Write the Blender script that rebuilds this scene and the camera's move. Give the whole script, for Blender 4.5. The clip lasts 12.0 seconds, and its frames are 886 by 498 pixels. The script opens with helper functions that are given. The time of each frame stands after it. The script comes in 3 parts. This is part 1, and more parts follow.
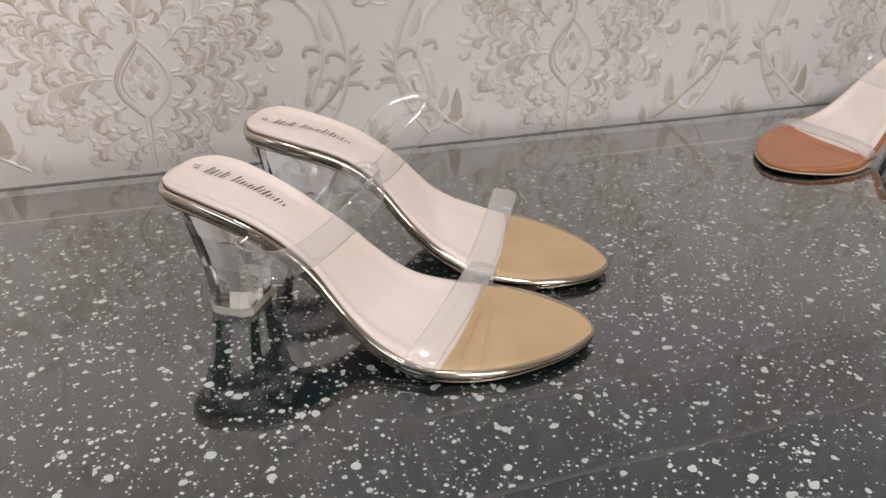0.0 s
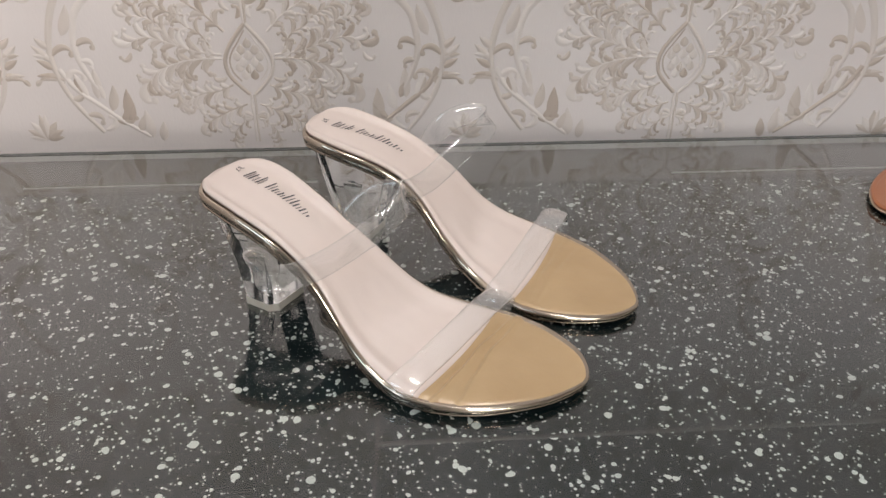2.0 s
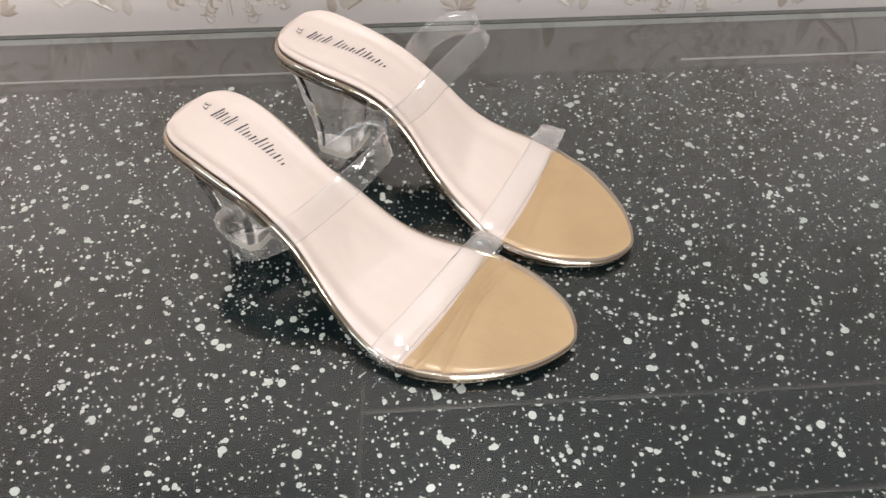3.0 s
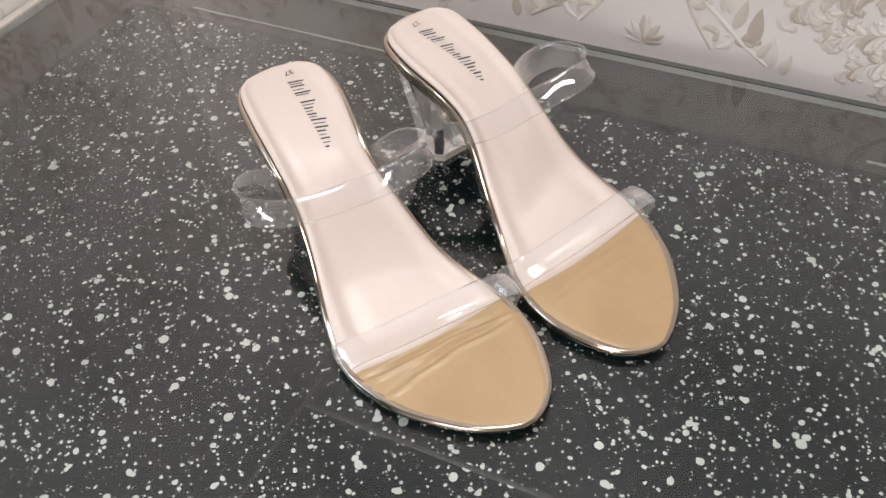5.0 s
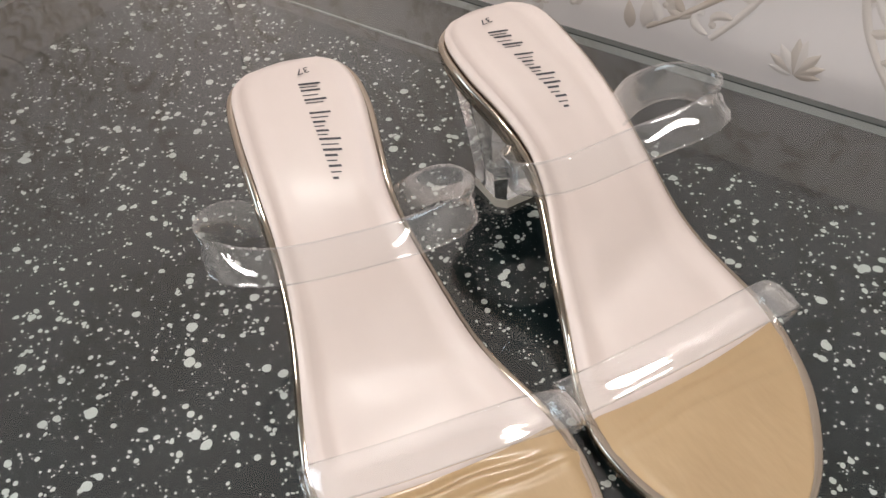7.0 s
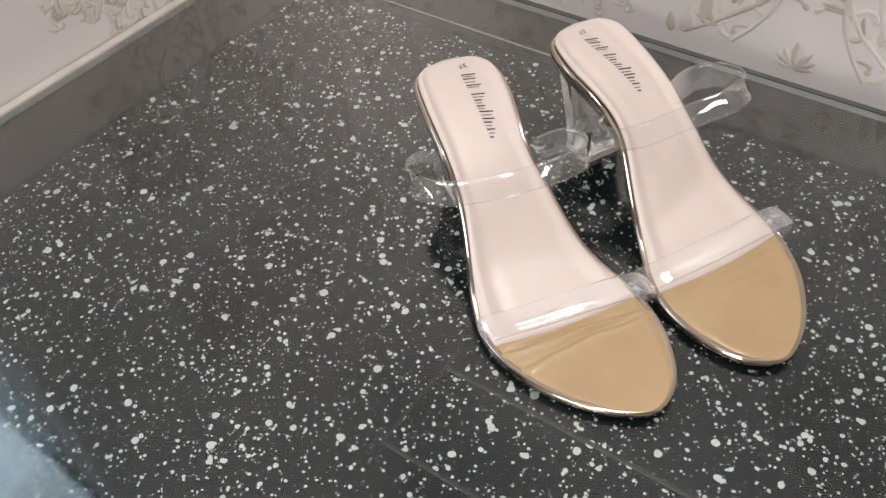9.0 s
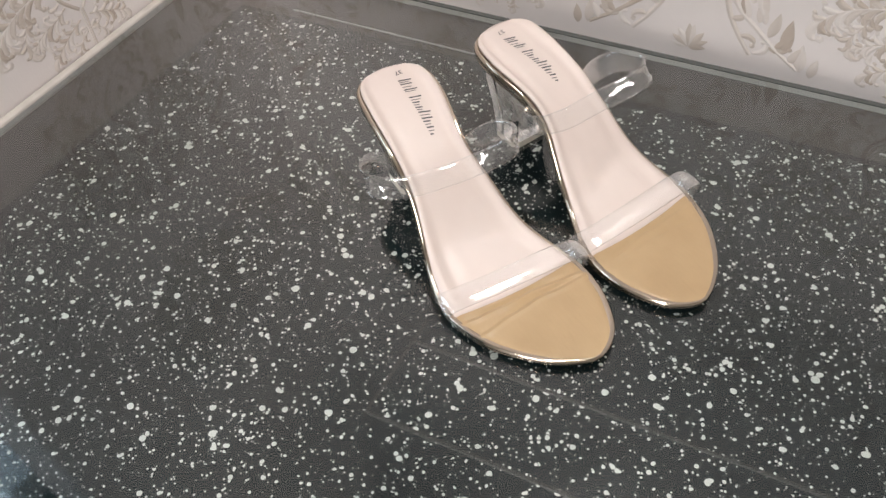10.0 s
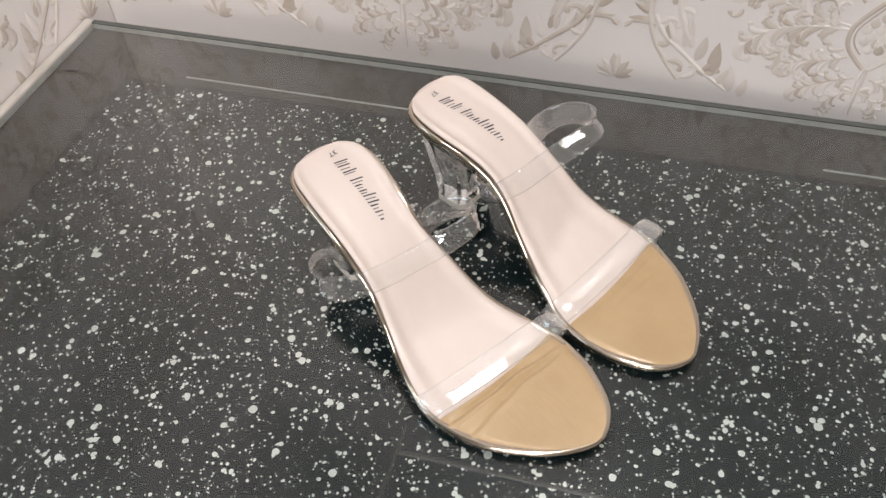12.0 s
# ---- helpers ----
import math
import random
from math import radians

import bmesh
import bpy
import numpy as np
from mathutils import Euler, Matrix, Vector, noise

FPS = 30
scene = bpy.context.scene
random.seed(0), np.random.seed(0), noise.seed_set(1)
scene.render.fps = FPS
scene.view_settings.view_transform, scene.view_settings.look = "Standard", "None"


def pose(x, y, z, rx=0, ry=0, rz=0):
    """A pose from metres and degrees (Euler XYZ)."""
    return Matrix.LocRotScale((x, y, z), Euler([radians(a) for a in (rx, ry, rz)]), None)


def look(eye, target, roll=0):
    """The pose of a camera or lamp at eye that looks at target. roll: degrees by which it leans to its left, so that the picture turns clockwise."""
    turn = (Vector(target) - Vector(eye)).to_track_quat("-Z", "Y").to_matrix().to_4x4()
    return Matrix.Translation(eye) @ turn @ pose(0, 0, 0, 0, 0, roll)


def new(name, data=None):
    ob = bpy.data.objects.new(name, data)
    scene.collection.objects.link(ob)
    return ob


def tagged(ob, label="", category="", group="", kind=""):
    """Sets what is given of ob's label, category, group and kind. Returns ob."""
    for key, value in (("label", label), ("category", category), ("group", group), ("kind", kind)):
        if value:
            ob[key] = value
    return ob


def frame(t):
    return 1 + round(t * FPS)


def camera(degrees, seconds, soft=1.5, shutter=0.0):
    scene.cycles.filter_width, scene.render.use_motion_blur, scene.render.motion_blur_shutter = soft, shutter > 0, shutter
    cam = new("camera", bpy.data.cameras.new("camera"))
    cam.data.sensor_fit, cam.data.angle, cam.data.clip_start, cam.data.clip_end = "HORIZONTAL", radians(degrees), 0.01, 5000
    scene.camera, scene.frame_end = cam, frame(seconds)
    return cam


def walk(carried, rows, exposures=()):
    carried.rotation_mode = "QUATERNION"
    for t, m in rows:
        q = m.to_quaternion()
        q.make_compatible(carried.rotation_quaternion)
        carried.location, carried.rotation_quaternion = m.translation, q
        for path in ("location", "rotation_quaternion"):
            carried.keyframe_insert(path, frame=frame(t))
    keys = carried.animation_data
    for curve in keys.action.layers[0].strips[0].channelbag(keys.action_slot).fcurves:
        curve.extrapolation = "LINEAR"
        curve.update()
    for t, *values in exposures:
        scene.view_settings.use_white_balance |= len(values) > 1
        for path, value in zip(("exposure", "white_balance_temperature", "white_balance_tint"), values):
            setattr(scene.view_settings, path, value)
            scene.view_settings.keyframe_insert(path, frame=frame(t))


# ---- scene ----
cam = camera(56.90, 12.0)
# seconds; eye in metres; yaw to the left from +y, pitch up, roll in degrees
PATH = [
    (0.0, 0.0161, 0.0077, 0.2348, -17.43, -27.73, 1.12),
    (0.5, 0.0337, -0.0053, 0.2370, -8.97, -28.26, 0.88),
    (1.0, 0.0909, -0.0029, 0.2451, -2.31, -28.34, 0.39),
    (1.5, 0.1096, 0.0097, 0.2549, -2.02, -28.64, 0.29),
    (2.0, 0.1087, 0.0082, 0.2793, -2.02, -32.27, 0.44),
    (2.5, 0.1175, 0.0383, 0.3098, -2.08, -44.22, 0.59),
    (3.0, 0.1185, 0.0829, 0.3345, -2.05, -48.17, 0.41),
    (3.2, 0.1146, 0.0921, 0.3352, -2.07, -48.23, 0.39),
    (4.8, 0.2272, 0.1324, 0.3312, 24.39, -48.52, -3.48),
    (5.0, 0.2484, 0.1367, 0.3300, 29.05, -48.22, -3.91),
    (5.5, 0.2830, 0.1474, 0.3217, 38.27, -47.67, -4.17),
    (6.0, 0.2905, 0.1690, 0.2860, 38.54, -47.76, -3.89),
    (6.5, 0.2543, 0.2134, 0.2703, 38.69, -47.81, -4.24),
    (6.7, 0.2319, 0.2338, 0.2572, 38.16, -47.06, -3.92),
    (8.3, 0.1913, 0.1962, 0.2826, 38.26, -47.79, -3.71),
    (8.5, 0.2045, 0.1565, 0.3057, 38.10, -48.14, -3.47),
    (9.0, 0.2354, 0.0979, 0.3560, 38.12, -48.39, -3.50),
    (9.5, 0.2543, 0.0759, 0.3770, 37.65, -48.39, -4.19),
    (10.0, 0.2486, 0.0600, 0.3940, 31.40, -49.12, -4.53),
    (10.5, 0.2308, 0.0681, 0.3967, 25.87, -49.39, -4.23),
    (11.0, 0.2035, 0.0709, 0.4092, 20.29, -49.75, -3.65),
    (11.5, 0.1948, 0.0847, 0.4059, 19.67, -49.91, -3.37),
    (12.0, 0.1829, 0.1056, 0.3991, 19.45, -50.03, -3.37),
]


def aimed(x, y, z, yaw, pitch, roll):
    ya, pa = radians(yaw), radians(pitch)
    ahead = Vector((-math.sin(ya) * math.cos(pa), math.cos(ya) * math.cos(pa), math.sin(pa)))
    return look((x, y, z), Vector((x, y, z)) + ahead, roll)


walk(cam, [(t, aimed(*row)) for t, *row in PATH], ((0.0, 0.10), (1.0, 0.05), (2.0, 0.0), (2.5, 0.26), (3.0, 0.38), (5.0, 0.24), (6.0, 0.18), (8.5, 0.12), (10.0, 0.27), (12.0, 0.31)))

# ---- world and lights ----
world = bpy.data.worlds.new("room_world")
world.use_nodes = True
world.node_tree.nodes["Background"].inputs[0].default_value = (0.9, 0.95, 1.0, 1)
world.node_tree.nodes["Background"].inputs[1].default_value = 0.1
scene.world = world


def ceiling_panel(x, y, z, w, d, watts, colour):
    data = bpy.data.lights.new("ceiling_panel_light", "AREA")
    data.shape, data.size, data.size_y, data.energy, data.color = "RECTANGLE", w, d, watts, colour
    data.spread = radians(150)
    ob = new("ceiling_panel_light", data)
    ob.matrix_world = pose(x, y, z)
    return ob


ceiling_panel(0.20, 0.48, 1.45, 0.18, 0.11, 4.4, (1.0, 0.94, 0.885))
ceiling_panel(0.4, -1.5, 1.72, 0.9, 0.4, 41, (1.0, 0.95, 0.91))


# added fill spot, no known lamp: brightens the corner walls mirrored in the glass
spot_data = bpy.data.lights.new("corner_fill_spot", "SPOT")
spot_data.energy, spot_data.color, spot_data.spot_size, spot_data.spot_blend, spot_data.shadow_soft_size = 120, (1.0, 0.93, 0.885), radians(21), 1.0, 0.06
new("corner_fill_spot", spot_data).matrix_world = look((0.75, -0.95, 1.7), (-0.21, 0.62, 0.40))


window_data = bpy.data.lights.new("window_daylight", "AREA")
window_data.shape, window_data.size, window_data.size_y, window_data.energy, window_data.color = "RECTANGLE", 1.2, 0.75, 9, (0.70, 0.86, 1.0)
new("window_daylight", window_data).matrix_world = look((-1.16, -0.35, 1.25), (0.3, -0.2, 0.2))


# ---- materials ----
def material(name, base=(0.5, 0.5, 0.5), rough=0.5, metal=0.0, **more):
    m = bpy.data.materials.new(name)
    m.use_nodes = True
    b = m.node_tree.nodes["Principled BSDF"]
    b.inputs["Base Color"].default_value = (*base, 1)
    b.inputs["Roughness"].default_value = rough
    b.inputs["Metallic"].default_value = metal
    for key, value in more.items():
        b.inputs[key.replace("_", " ")].default_value = value
    return m


def vary(m, dark, light, scale, detail=6.0, socket="Base Color", stretch=(1, 1, 1)):
    """Noise between two values of one socket, in metres of object space."""
    nt = m.node_tree
    b = nt.nodes["Principled BSDF"]
    tc, mp = nt.nodes.new("ShaderNodeTexCoord"), nt.nodes.new("ShaderNodeMapping")
    mp.inputs["Scale"].default_value = stretch
    n, r = nt.nodes.new("ShaderNodeTexNoise"), nt.nodes.new("ShaderNodeValToRGB")
    n.inputs["Scale"].default_value, n.inputs["Detail"].default_value = scale, detail
    r.color_ramp.elements[0].position, r.color_ramp.elements[1].position = 0.3, 0.7
    r.color_ramp.elements[0].color, r.color_ramp.elements[1].color = (*dark, 1), (*light, 1)
    nt.links.new(tc.outputs["Object"], mp.inputs[0])
    nt.links.new(mp.outputs[0], n.inputs[0])
    nt.links.new(n.outputs["Fac"], r.inputs[0])
    nt.links.new(r.outputs[0], b.inputs[socket])
    return n


def bump(m, scale, strength, distance=0.0005, detail=4.0, stretch=(1, 1, 1)):
    nt = m.node_tree
    tc, mp = nt.nodes.new("ShaderNodeTexCoord"), nt.nodes.new("ShaderNodeMapping")
    mp.inputs["Scale"].default_value = stretch
    n, k = nt.nodes.new("ShaderNodeTexNoise"), nt.nodes.new("ShaderNodeBump")
    n.inputs["Scale"].default_value, n.inputs["Detail"].default_value = scale, detail
    k.inputs["Strength"].default_value, k.inputs["Distance"].default_value = strength, distance
    nt.links.new(tc.outputs["Object"], mp.inputs[0])
    nt.links.new(mp.outputs[0], n.inputs[0])
    nt.links.new(n.outputs["Fac"], k.inputs["Height"])
    nt.links.new(k.outputs[0], nt.nodes["Principled BSDF"].inputs["Normal"])
    return m


BOARD = material("black_board", rough=0.35, Specular_IOR_Level=0.08)
vary(BOARD, (0.004, 0.0090, 0.0105), (0.008, 0.0150, 0.0170), 9)
SPECK = material("white_fleck", (0.62, 0.66, 0.63), 0.5)
vary(SPECK, (0.45, 0.49, 0.47), (0.68, 0.71, 0.68), 30)
BORDER = material("plain_border", rough=0.3, Specular_IOR_Level=0.3)
vary(BORDER, (0.014, 0.015, 0.014), (0.028, 0.028, 0.026), 14)
TRIM = material("bevelled_edge", (0.08, 0.086, 0.083), 0.25, Specular_IOR_Level=0.6)
SEAL = material("pale_sealant", rough=0.5)
vary(SEAL, (0.46, 0.43, 0.40), (0.60, 0.57, 0.54), 40)
EDGE = material("ground_glass_edge", (0.30, 0.32, 0.31), 0.35)
PAPER = material("wallpaper_ground", rough=0.6)
vary(PAPER, (0.69, 0.65, 0.645), (0.76, 0.72, 0.715), 7)
bump(PAPER, 700, 0.25, 0.0004, 3, (1, 1, 0.3))
RELIEF = material("wallpaper_relief", rough=0.38)


def by_piece(m, colours):
    nt = m.node_tree
    g, r = nt.nodes.new("ShaderNodeNewGeometry"), nt.nodes.new("ShaderNodeValToRGB")
    while len(r.color_ramp.elements) < len(colours):
        r.color_ramp.elements.new(0.5)
    for k, (e, c) in enumerate(zip(r.color_ramp.elements, colours)):
        e.position, e.color = k / (len(colours) - 1), (*c, 1)
    nt.links.new(g.outputs["Random Per Island"], r.inputs[0])
    nt.links.new(r.outputs[0], nt.nodes["Principled BSDF"].inputs["Base Color"])


by_piece(RELIEF, [(0.46, 0.395, 0.345), (0.56, 0.50, 0.455), (0.64, 0.59, 0.56), (0.74, 0.70, 0.68), (0.50, 0.44, 0.39)])
PLASTER = material("plain_plaster", rough=0.8)
vary(PLASTER, (0.55, 0.52, 0.48), (0.66, 0.63, 0.6), 3)
# dark colour stands for the dimness that the glass mirrors from the left
SHADY = material("passage_shade_dark", rough=0.7)
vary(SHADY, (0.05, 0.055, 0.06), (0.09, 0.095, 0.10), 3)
INSOLE = material("blush_patent_insole", rough=0.45, Coat_Weight=0.12, Coat_Roughness=0.2)
vary(INSOLE, (0.63, 0.54, 0.50), (0.70, 0.61, 0.57), 14)
bump(INSOLE, 34, 0.45, 0.004, 2)
TOE = material("tan_toe_leather", rough=0.35, Coat_Weight=0.3, Coat_Roughness=0.15)
vary(TOE, (0.41, 0.28, 0.15), (0.48, 0.34, 0.19), 25)
bump(TOE, 45, 0.3, 0.002, 3, (1, 2.5, 1))
GOLD = material("pale_gold_foil", (0.52, 0.45, 0.375), 0.12, 1.0)
bump(GOLD, 90, 0.12, 0.001, 3)


def clear_film(name, tint, rough, f0=0.04, grey=0.0, power=5.0):
    """A thin clear sheet: what lies behind shows through, and its faces mirror more at a slant."""
    m = bpy.data.materials.new(name)
    m.use_nodes = True
    nt = m.node_tree
    nt.nodes.remove(nt.nodes["Principled BSDF"])
    out = nt.nodes["Material Output"]
    see, gloss, mix = nt.nodes.new("ShaderNodeBsdfTransparent"), nt.nodes.new("ShaderNodeBsdfGlossy"), nt.nodes.new("ShaderNodeMixShader")
    milk, body = nt.nodes.new("ShaderNodeBsdfDiffuse"), nt.nodes.new("ShaderNodeMixShader")
    see.inputs[0].default_value = (*tint, 1)
    milk.inputs[0].default_value = (0.92, 0.92, 0.92, 1)
    body.inputs[0].default_value = grey
    gloss.inputs["Roughness"].default_value = rough
    gloss.inputs["Color"].default_value = (1, 1, 1, 1)
    lw = nt.nodes.new("ShaderNodeLayerWeight")
    lw.inputs["Blend"].default_value = 0.5
    p, k = nt.nodes.new("ShaderNodeMath"), nt.nodes.new("ShaderNodeMath")
    p.operation, p.inputs[1].default_value = "POWER", power
    k.operation, k.inputs[1].default_value, k.inputs[2].default_value = "MULTIPLY_ADD", 1.0 - f0, f0
    nt.links.new(lw.outputs["Facing"], p.inputs[0])
    nt.links.new(p.outputs[0], k.inputs[0])
    nt.links.new(k.outputs[0], mix.inputs[0])
    nt.links.new(see.outputs[0], body.inputs[1])
    nt.links.new(milk.outputs[0], body.inputs[2])
    nt.links.new(body.outputs[0], mix.inputs[1])
    nt.links.new(gloss.outputs[0], mix.inputs[2])
    nt.links.new(mix.outputs[0], out.inputs[0])
    return m


CLEAR = clear_film("clear_vinyl", (0.985, 0.987, 0.987), 0.03, 0.055, 0.035, 1.8)
# darker tint for strap edges, in place of the dark lines refraction gives
CUT = clear_film("clear_vinyl_edge_dark", (0.80, 0.815, 0.82), 0.05, 0.10, 0.03, 1.6)
GLASS = clear_film("table_glass", (0.95, 0.97, 0.96), 0.05, 0.049, 0.0, 2.25)
BARE = clear_film("glass_underside", (1, 1, 1), 0.0, 0.0)
ACRYLIC = material("clear_acrylic", (0.96, 0.97, 0.97), 0.0, 0.0, Transmission_Weight=0.98, IOR=1.47, Coat_Weight=0.6, Coat_Roughness=0.06)
LIFT = material("frosted_heel_lift", (0.62, 0.59, 0.52), 0.3, 0.0, Transmission_Weight=0.3, IOR=1.45)
OUTSOLE = material("dark_outsole", (0.05, 0.04, 0.035), 0.6)
SEAM = material("seam_glint_grey", (0.075, 0.08, 0.08), 0.25)
GROOVE = material("dark_groove", (0.006, 0.007, 0.007), 0.5)
INK = material("dark_print", (0.04, 0.04, 0.05), 0.5)
BEIGE = material("beige_sole_edge", (0.5, 0.38, 0.28), 0.5)
BROWN = material("brown_patent", rough=0.3, Coat_Weight=0.25, Coat_Roughness=0.05)
vary(BROWN, (0.31, 0.105, 0.042), (0.38, 0.14, 0.06), 20)


DAYLIGHT = material("daylight_outside", (0.6, 0.7, 0.8), 1.0, Emission_Color=(0.66, 0.84, 1.0, 1), Emission_Strength=1.0)


# ---- mesh helpers ----
def link_mesh(name, verts, faces, mat, parent=None, label="", smooth=True):
    me = bpy.data.meshes.new(name)
    me.from_pydata([tuple(v) for v in verts], [], faces)
    me.validate()
    bm = bmesh.new()
    bm.from_mesh(me)
    bmesh.ops.recalc_face_normals(bm, faces=bm.faces)
    bm.to_mesh(me)
    bm.free()
    me.materials.append(mat)
    if smooth:
        me.polygons.foreach_set("use_smooth", [True] * len(me.polygons))
    ob = new(name, me)
    if parent:
        ob.parent = parent
    if label:
        tagged(ob, label)
    return ob


def box(name, lo, hi, mat, parent=None, bevel=0.0, label=""):
    bm = bmesh.new()
    c, d = (Vector(lo) + Vector(hi)) / 2, Vector(hi) - Vector(lo)
    bmesh.ops.create_cube(bm, size=1, matrix=Matrix.Translation(c) @ Matrix.Diagonal((*d, 1)))
    if bevel:
        bmesh.ops.bevel(bm, geom=list(bm.edges), offset=bevel, segments=2, affect="EDGES", profile=0.5)
    me = bpy.data.meshes.new(name)
    bm.to_mesh(me)
    bm.free()
    me.materials.append(mat)
    ob = new(name, me)
    if parent:
        ob.parent = parent
    if label:
        tagged(ob, label)
    return ob


def smooth_at(xs, ys, x):
    """Catmull-Rom through (xs, ys)."""
    n = len(xs)
    i = max(0, min(n - 2, int(np.searchsorted(xs, x) - 1)))
    h = xs[i + 1] - xs[i]
    t = (x - xs[i]) / h

    def slope(k):
        a, b = max(k - 1, 0), min(k + 1, n - 1)
        return (ys[b] - ys[a]) / (xs[b] - xs[a])

    m0, m1 = slope(i) * h, slope(i + 1) * h
    return (2 * t**3 - 3 * t**2 + 1) * ys[i] + (t**3 - 2 * t**2 + t) * m0 + (3 * t**2 - 2 * t**3) * ys[i + 1] + (t**3 - t**2) * m1


# ---- table and room ----
TOP = 0.005          # upper face of the glass
BACK, SLOPE = 0.5925, 0.036   # the table's back edge: y = BACK + SLOPE * x
LEFT, RIGHT, FRONT = -0.285, 1.25, -0.35
WALL_Y, WALL_X = 0.618, -0.2945


def slab(name, pts, z0, z1, mat, parent=None, label=""):
    n = len(pts)
    verts = [(x, y, z0) for x, y in pts] + [(x, y, z1) for x, y in pts]
    faces = [tuple(range(n))[::-1], tuple(range(n, 2 * n))] + [(i, (i + 1) % n, n + (i + 1) % n, n + i) for i in range(n)]
    return link_mesh(name, verts, faces, mat, parent, label, smooth=False)


def back(x, off=0.0):
    return BACK + SLOPE * x - off


table = tagged(new("display_table"), "black speckled display table with a glass top", "table")
outer = [(LEFT, FRONT), (RIGHT, FRONT), (RIGHT, back(RIGHT)), (LEFT, back(LEFT))]
slab("tabletop", outer, -0.030, -0.0010, BORDER, table, "plain dark grey border of the top")
inner = [(LEFT + 0.063, FRONT), (RIGHT, FRONT), (RIGHT, back(RIGHT, 0.056)), (LEFT + 0.063, back(LEFT, 0.056))]
slab("speckled_panel", inner, -0.0009, 0.0, BOARD, table, "black panel spattered with white flecks")
glass = slab("glass_sheet", [(x + (0.0008 if x < 0 else 0), y - 0.0008 * (y > 0)) for x, y in [(LEFT, FRONT), (RIGHT, FRONT), (RIGHT, back(RIGHT, 0.0046)), (LEFT, back(LEFT, 0.0046))]], 0.0005, TOP, GLASS, table, "clear glass sheet")
for m in (BARE, EDGE):
    glass.data.materials.append(m)
for f in glass.data.polygons:
    f.material_index = 0 if f.normal.z > 0.5 else 1 if f.normal.z < -0.5 else 2
for a, b, c in (((LEFT, back(LEFT)), (RIGHT, back(RIGHT)), (0, -0.0045)),):
    slab("edge_trim", [a, b, (b[0] + c[0], b[1] + c[1]), (a[0] + c[0], a[1] + c[1])], -0.0008, 0.0052, TRIM, table, "grey-green bevelled glass edge")
box("sealant_strip", (LEFT - 0.0085, FRONT, -0.012), (LEFT - 0.0004, back(LEFT), 0.0062), SEAL, table, 0.002, "pale sealant strip along the side")
for nm, lo, hi in (("table_leg", (-0.25, -0.32, -0.75), (-0.20, -0.27, -0.03)), ("table_leg", (1.17, -0.32, -0.75), (1.22, -0.27, -0.03)),
                   ("table_leg", (-0.25, 0.5, -0.75), (-0.20, 0.55, -0.03)), ("table_leg", (1.17, 0.5, -0.75), (1.22, 0.55, -0.03))):
    box(nm, lo, hi, BORDER, table, 0.003)

tagged(box("floor", (-1.32, -2.6, -0.80), (2.6, WALL_Y + 0.12, -0.75), PLASTER), "plain pale floor", "floor", kind="structure")
tagged(box("wall_back", (WALL_X - 0.12, WALL_Y, -0.75), (2.6, WALL_Y + 0.12, 1.8), PAPER), "wall with pale damask wallpaper", "wall", kind="structure")
WALL_END = 0.19      # the papered side wall stops here; the passage beside it is added, out of view
left_wall = tagged(box("wall_left", (WALL_X - 0.12, WALL_END, -0.75), (WALL_X, WALL_Y, 1.8), PAPER, None, 0.004), "short side wall with pale damask wallpaper", "wall", kind="structure")
WIN_Y, WIN_Z, FAR_X = (-1.0, 0.52), (0.85, 1.66), -1.2
# unseen passage walls, added so the glass mirrors something dark there
far_wall = tagged(new("wall_passage"), "added unseen passage wall, coloured dark, with a window", "wall", kind="structure")
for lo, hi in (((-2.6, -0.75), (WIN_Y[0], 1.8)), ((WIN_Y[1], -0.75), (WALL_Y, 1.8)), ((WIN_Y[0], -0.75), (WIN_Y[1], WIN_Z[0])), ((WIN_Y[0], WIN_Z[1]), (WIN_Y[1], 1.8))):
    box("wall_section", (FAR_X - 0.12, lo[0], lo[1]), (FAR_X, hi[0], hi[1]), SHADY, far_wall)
tagged(box("wall_passage_end", (FAR_X - 0.12, WALL_Y, -0.75), (WALL_X - 0.12, WALL_Y + 0.12, 1.8), SHADY), "added unseen end wall of the passage, coloured dark", "wall", kind="structure")
window = tagged(new("window_1"), "window with a pale frame and cool daylight outside", "window", kind="structure")
for lo, hi in (((WIN_Y[0], WIN_Z[0]), (WIN_Y[0] + 0.04, WIN_Z[1])), ((WIN_Y[1] - 0.04, WIN_Z[0]), (WIN_Y[1], WIN_Z[1])), ((WIN_Y[0] + 0.04, WIN_Z[0]), (WIN_Y[1] - 0.04, WIN_Z[0] + 0.04)), ((WIN_Y[0] + 0.04, WIN_Z[1] - 0.04), (WIN_Y[1] - 0.04, WIN_Z[1]))):
    box("window_frame", (FAR_X - 0.09, lo[0], lo[1]), (FAR_X - 0.04, hi[0], hi[1]), PLASTER, window, 0.004)
tagged(box("backdrop", (-2.0, -2.6, -0.6), (-1.98, 1.8, 3.0), DAYLIGHT), "pale cool sky outside the window", "sky", kind="structure")
tagged(box("wall_right", (2.6, -2.6, -0.75), (2.72, WALL_Y + 0.12, 1.8), PLASTER), "plain pale wall", "wall", kind="structure")
tagged(box("wall_front", (-1.32, -2.72, -0.75), (2.72, -2.6, 1.8), PLASTER), "plain pale wall", "wall", kind="structure")
tagged(box("ceiling", (-1.32, -2.72, 1.8), (2.72, WALL_Y + 0.12, 1.9), PLASTER), "plain pale ceiling", "ceiling", kind="structure")

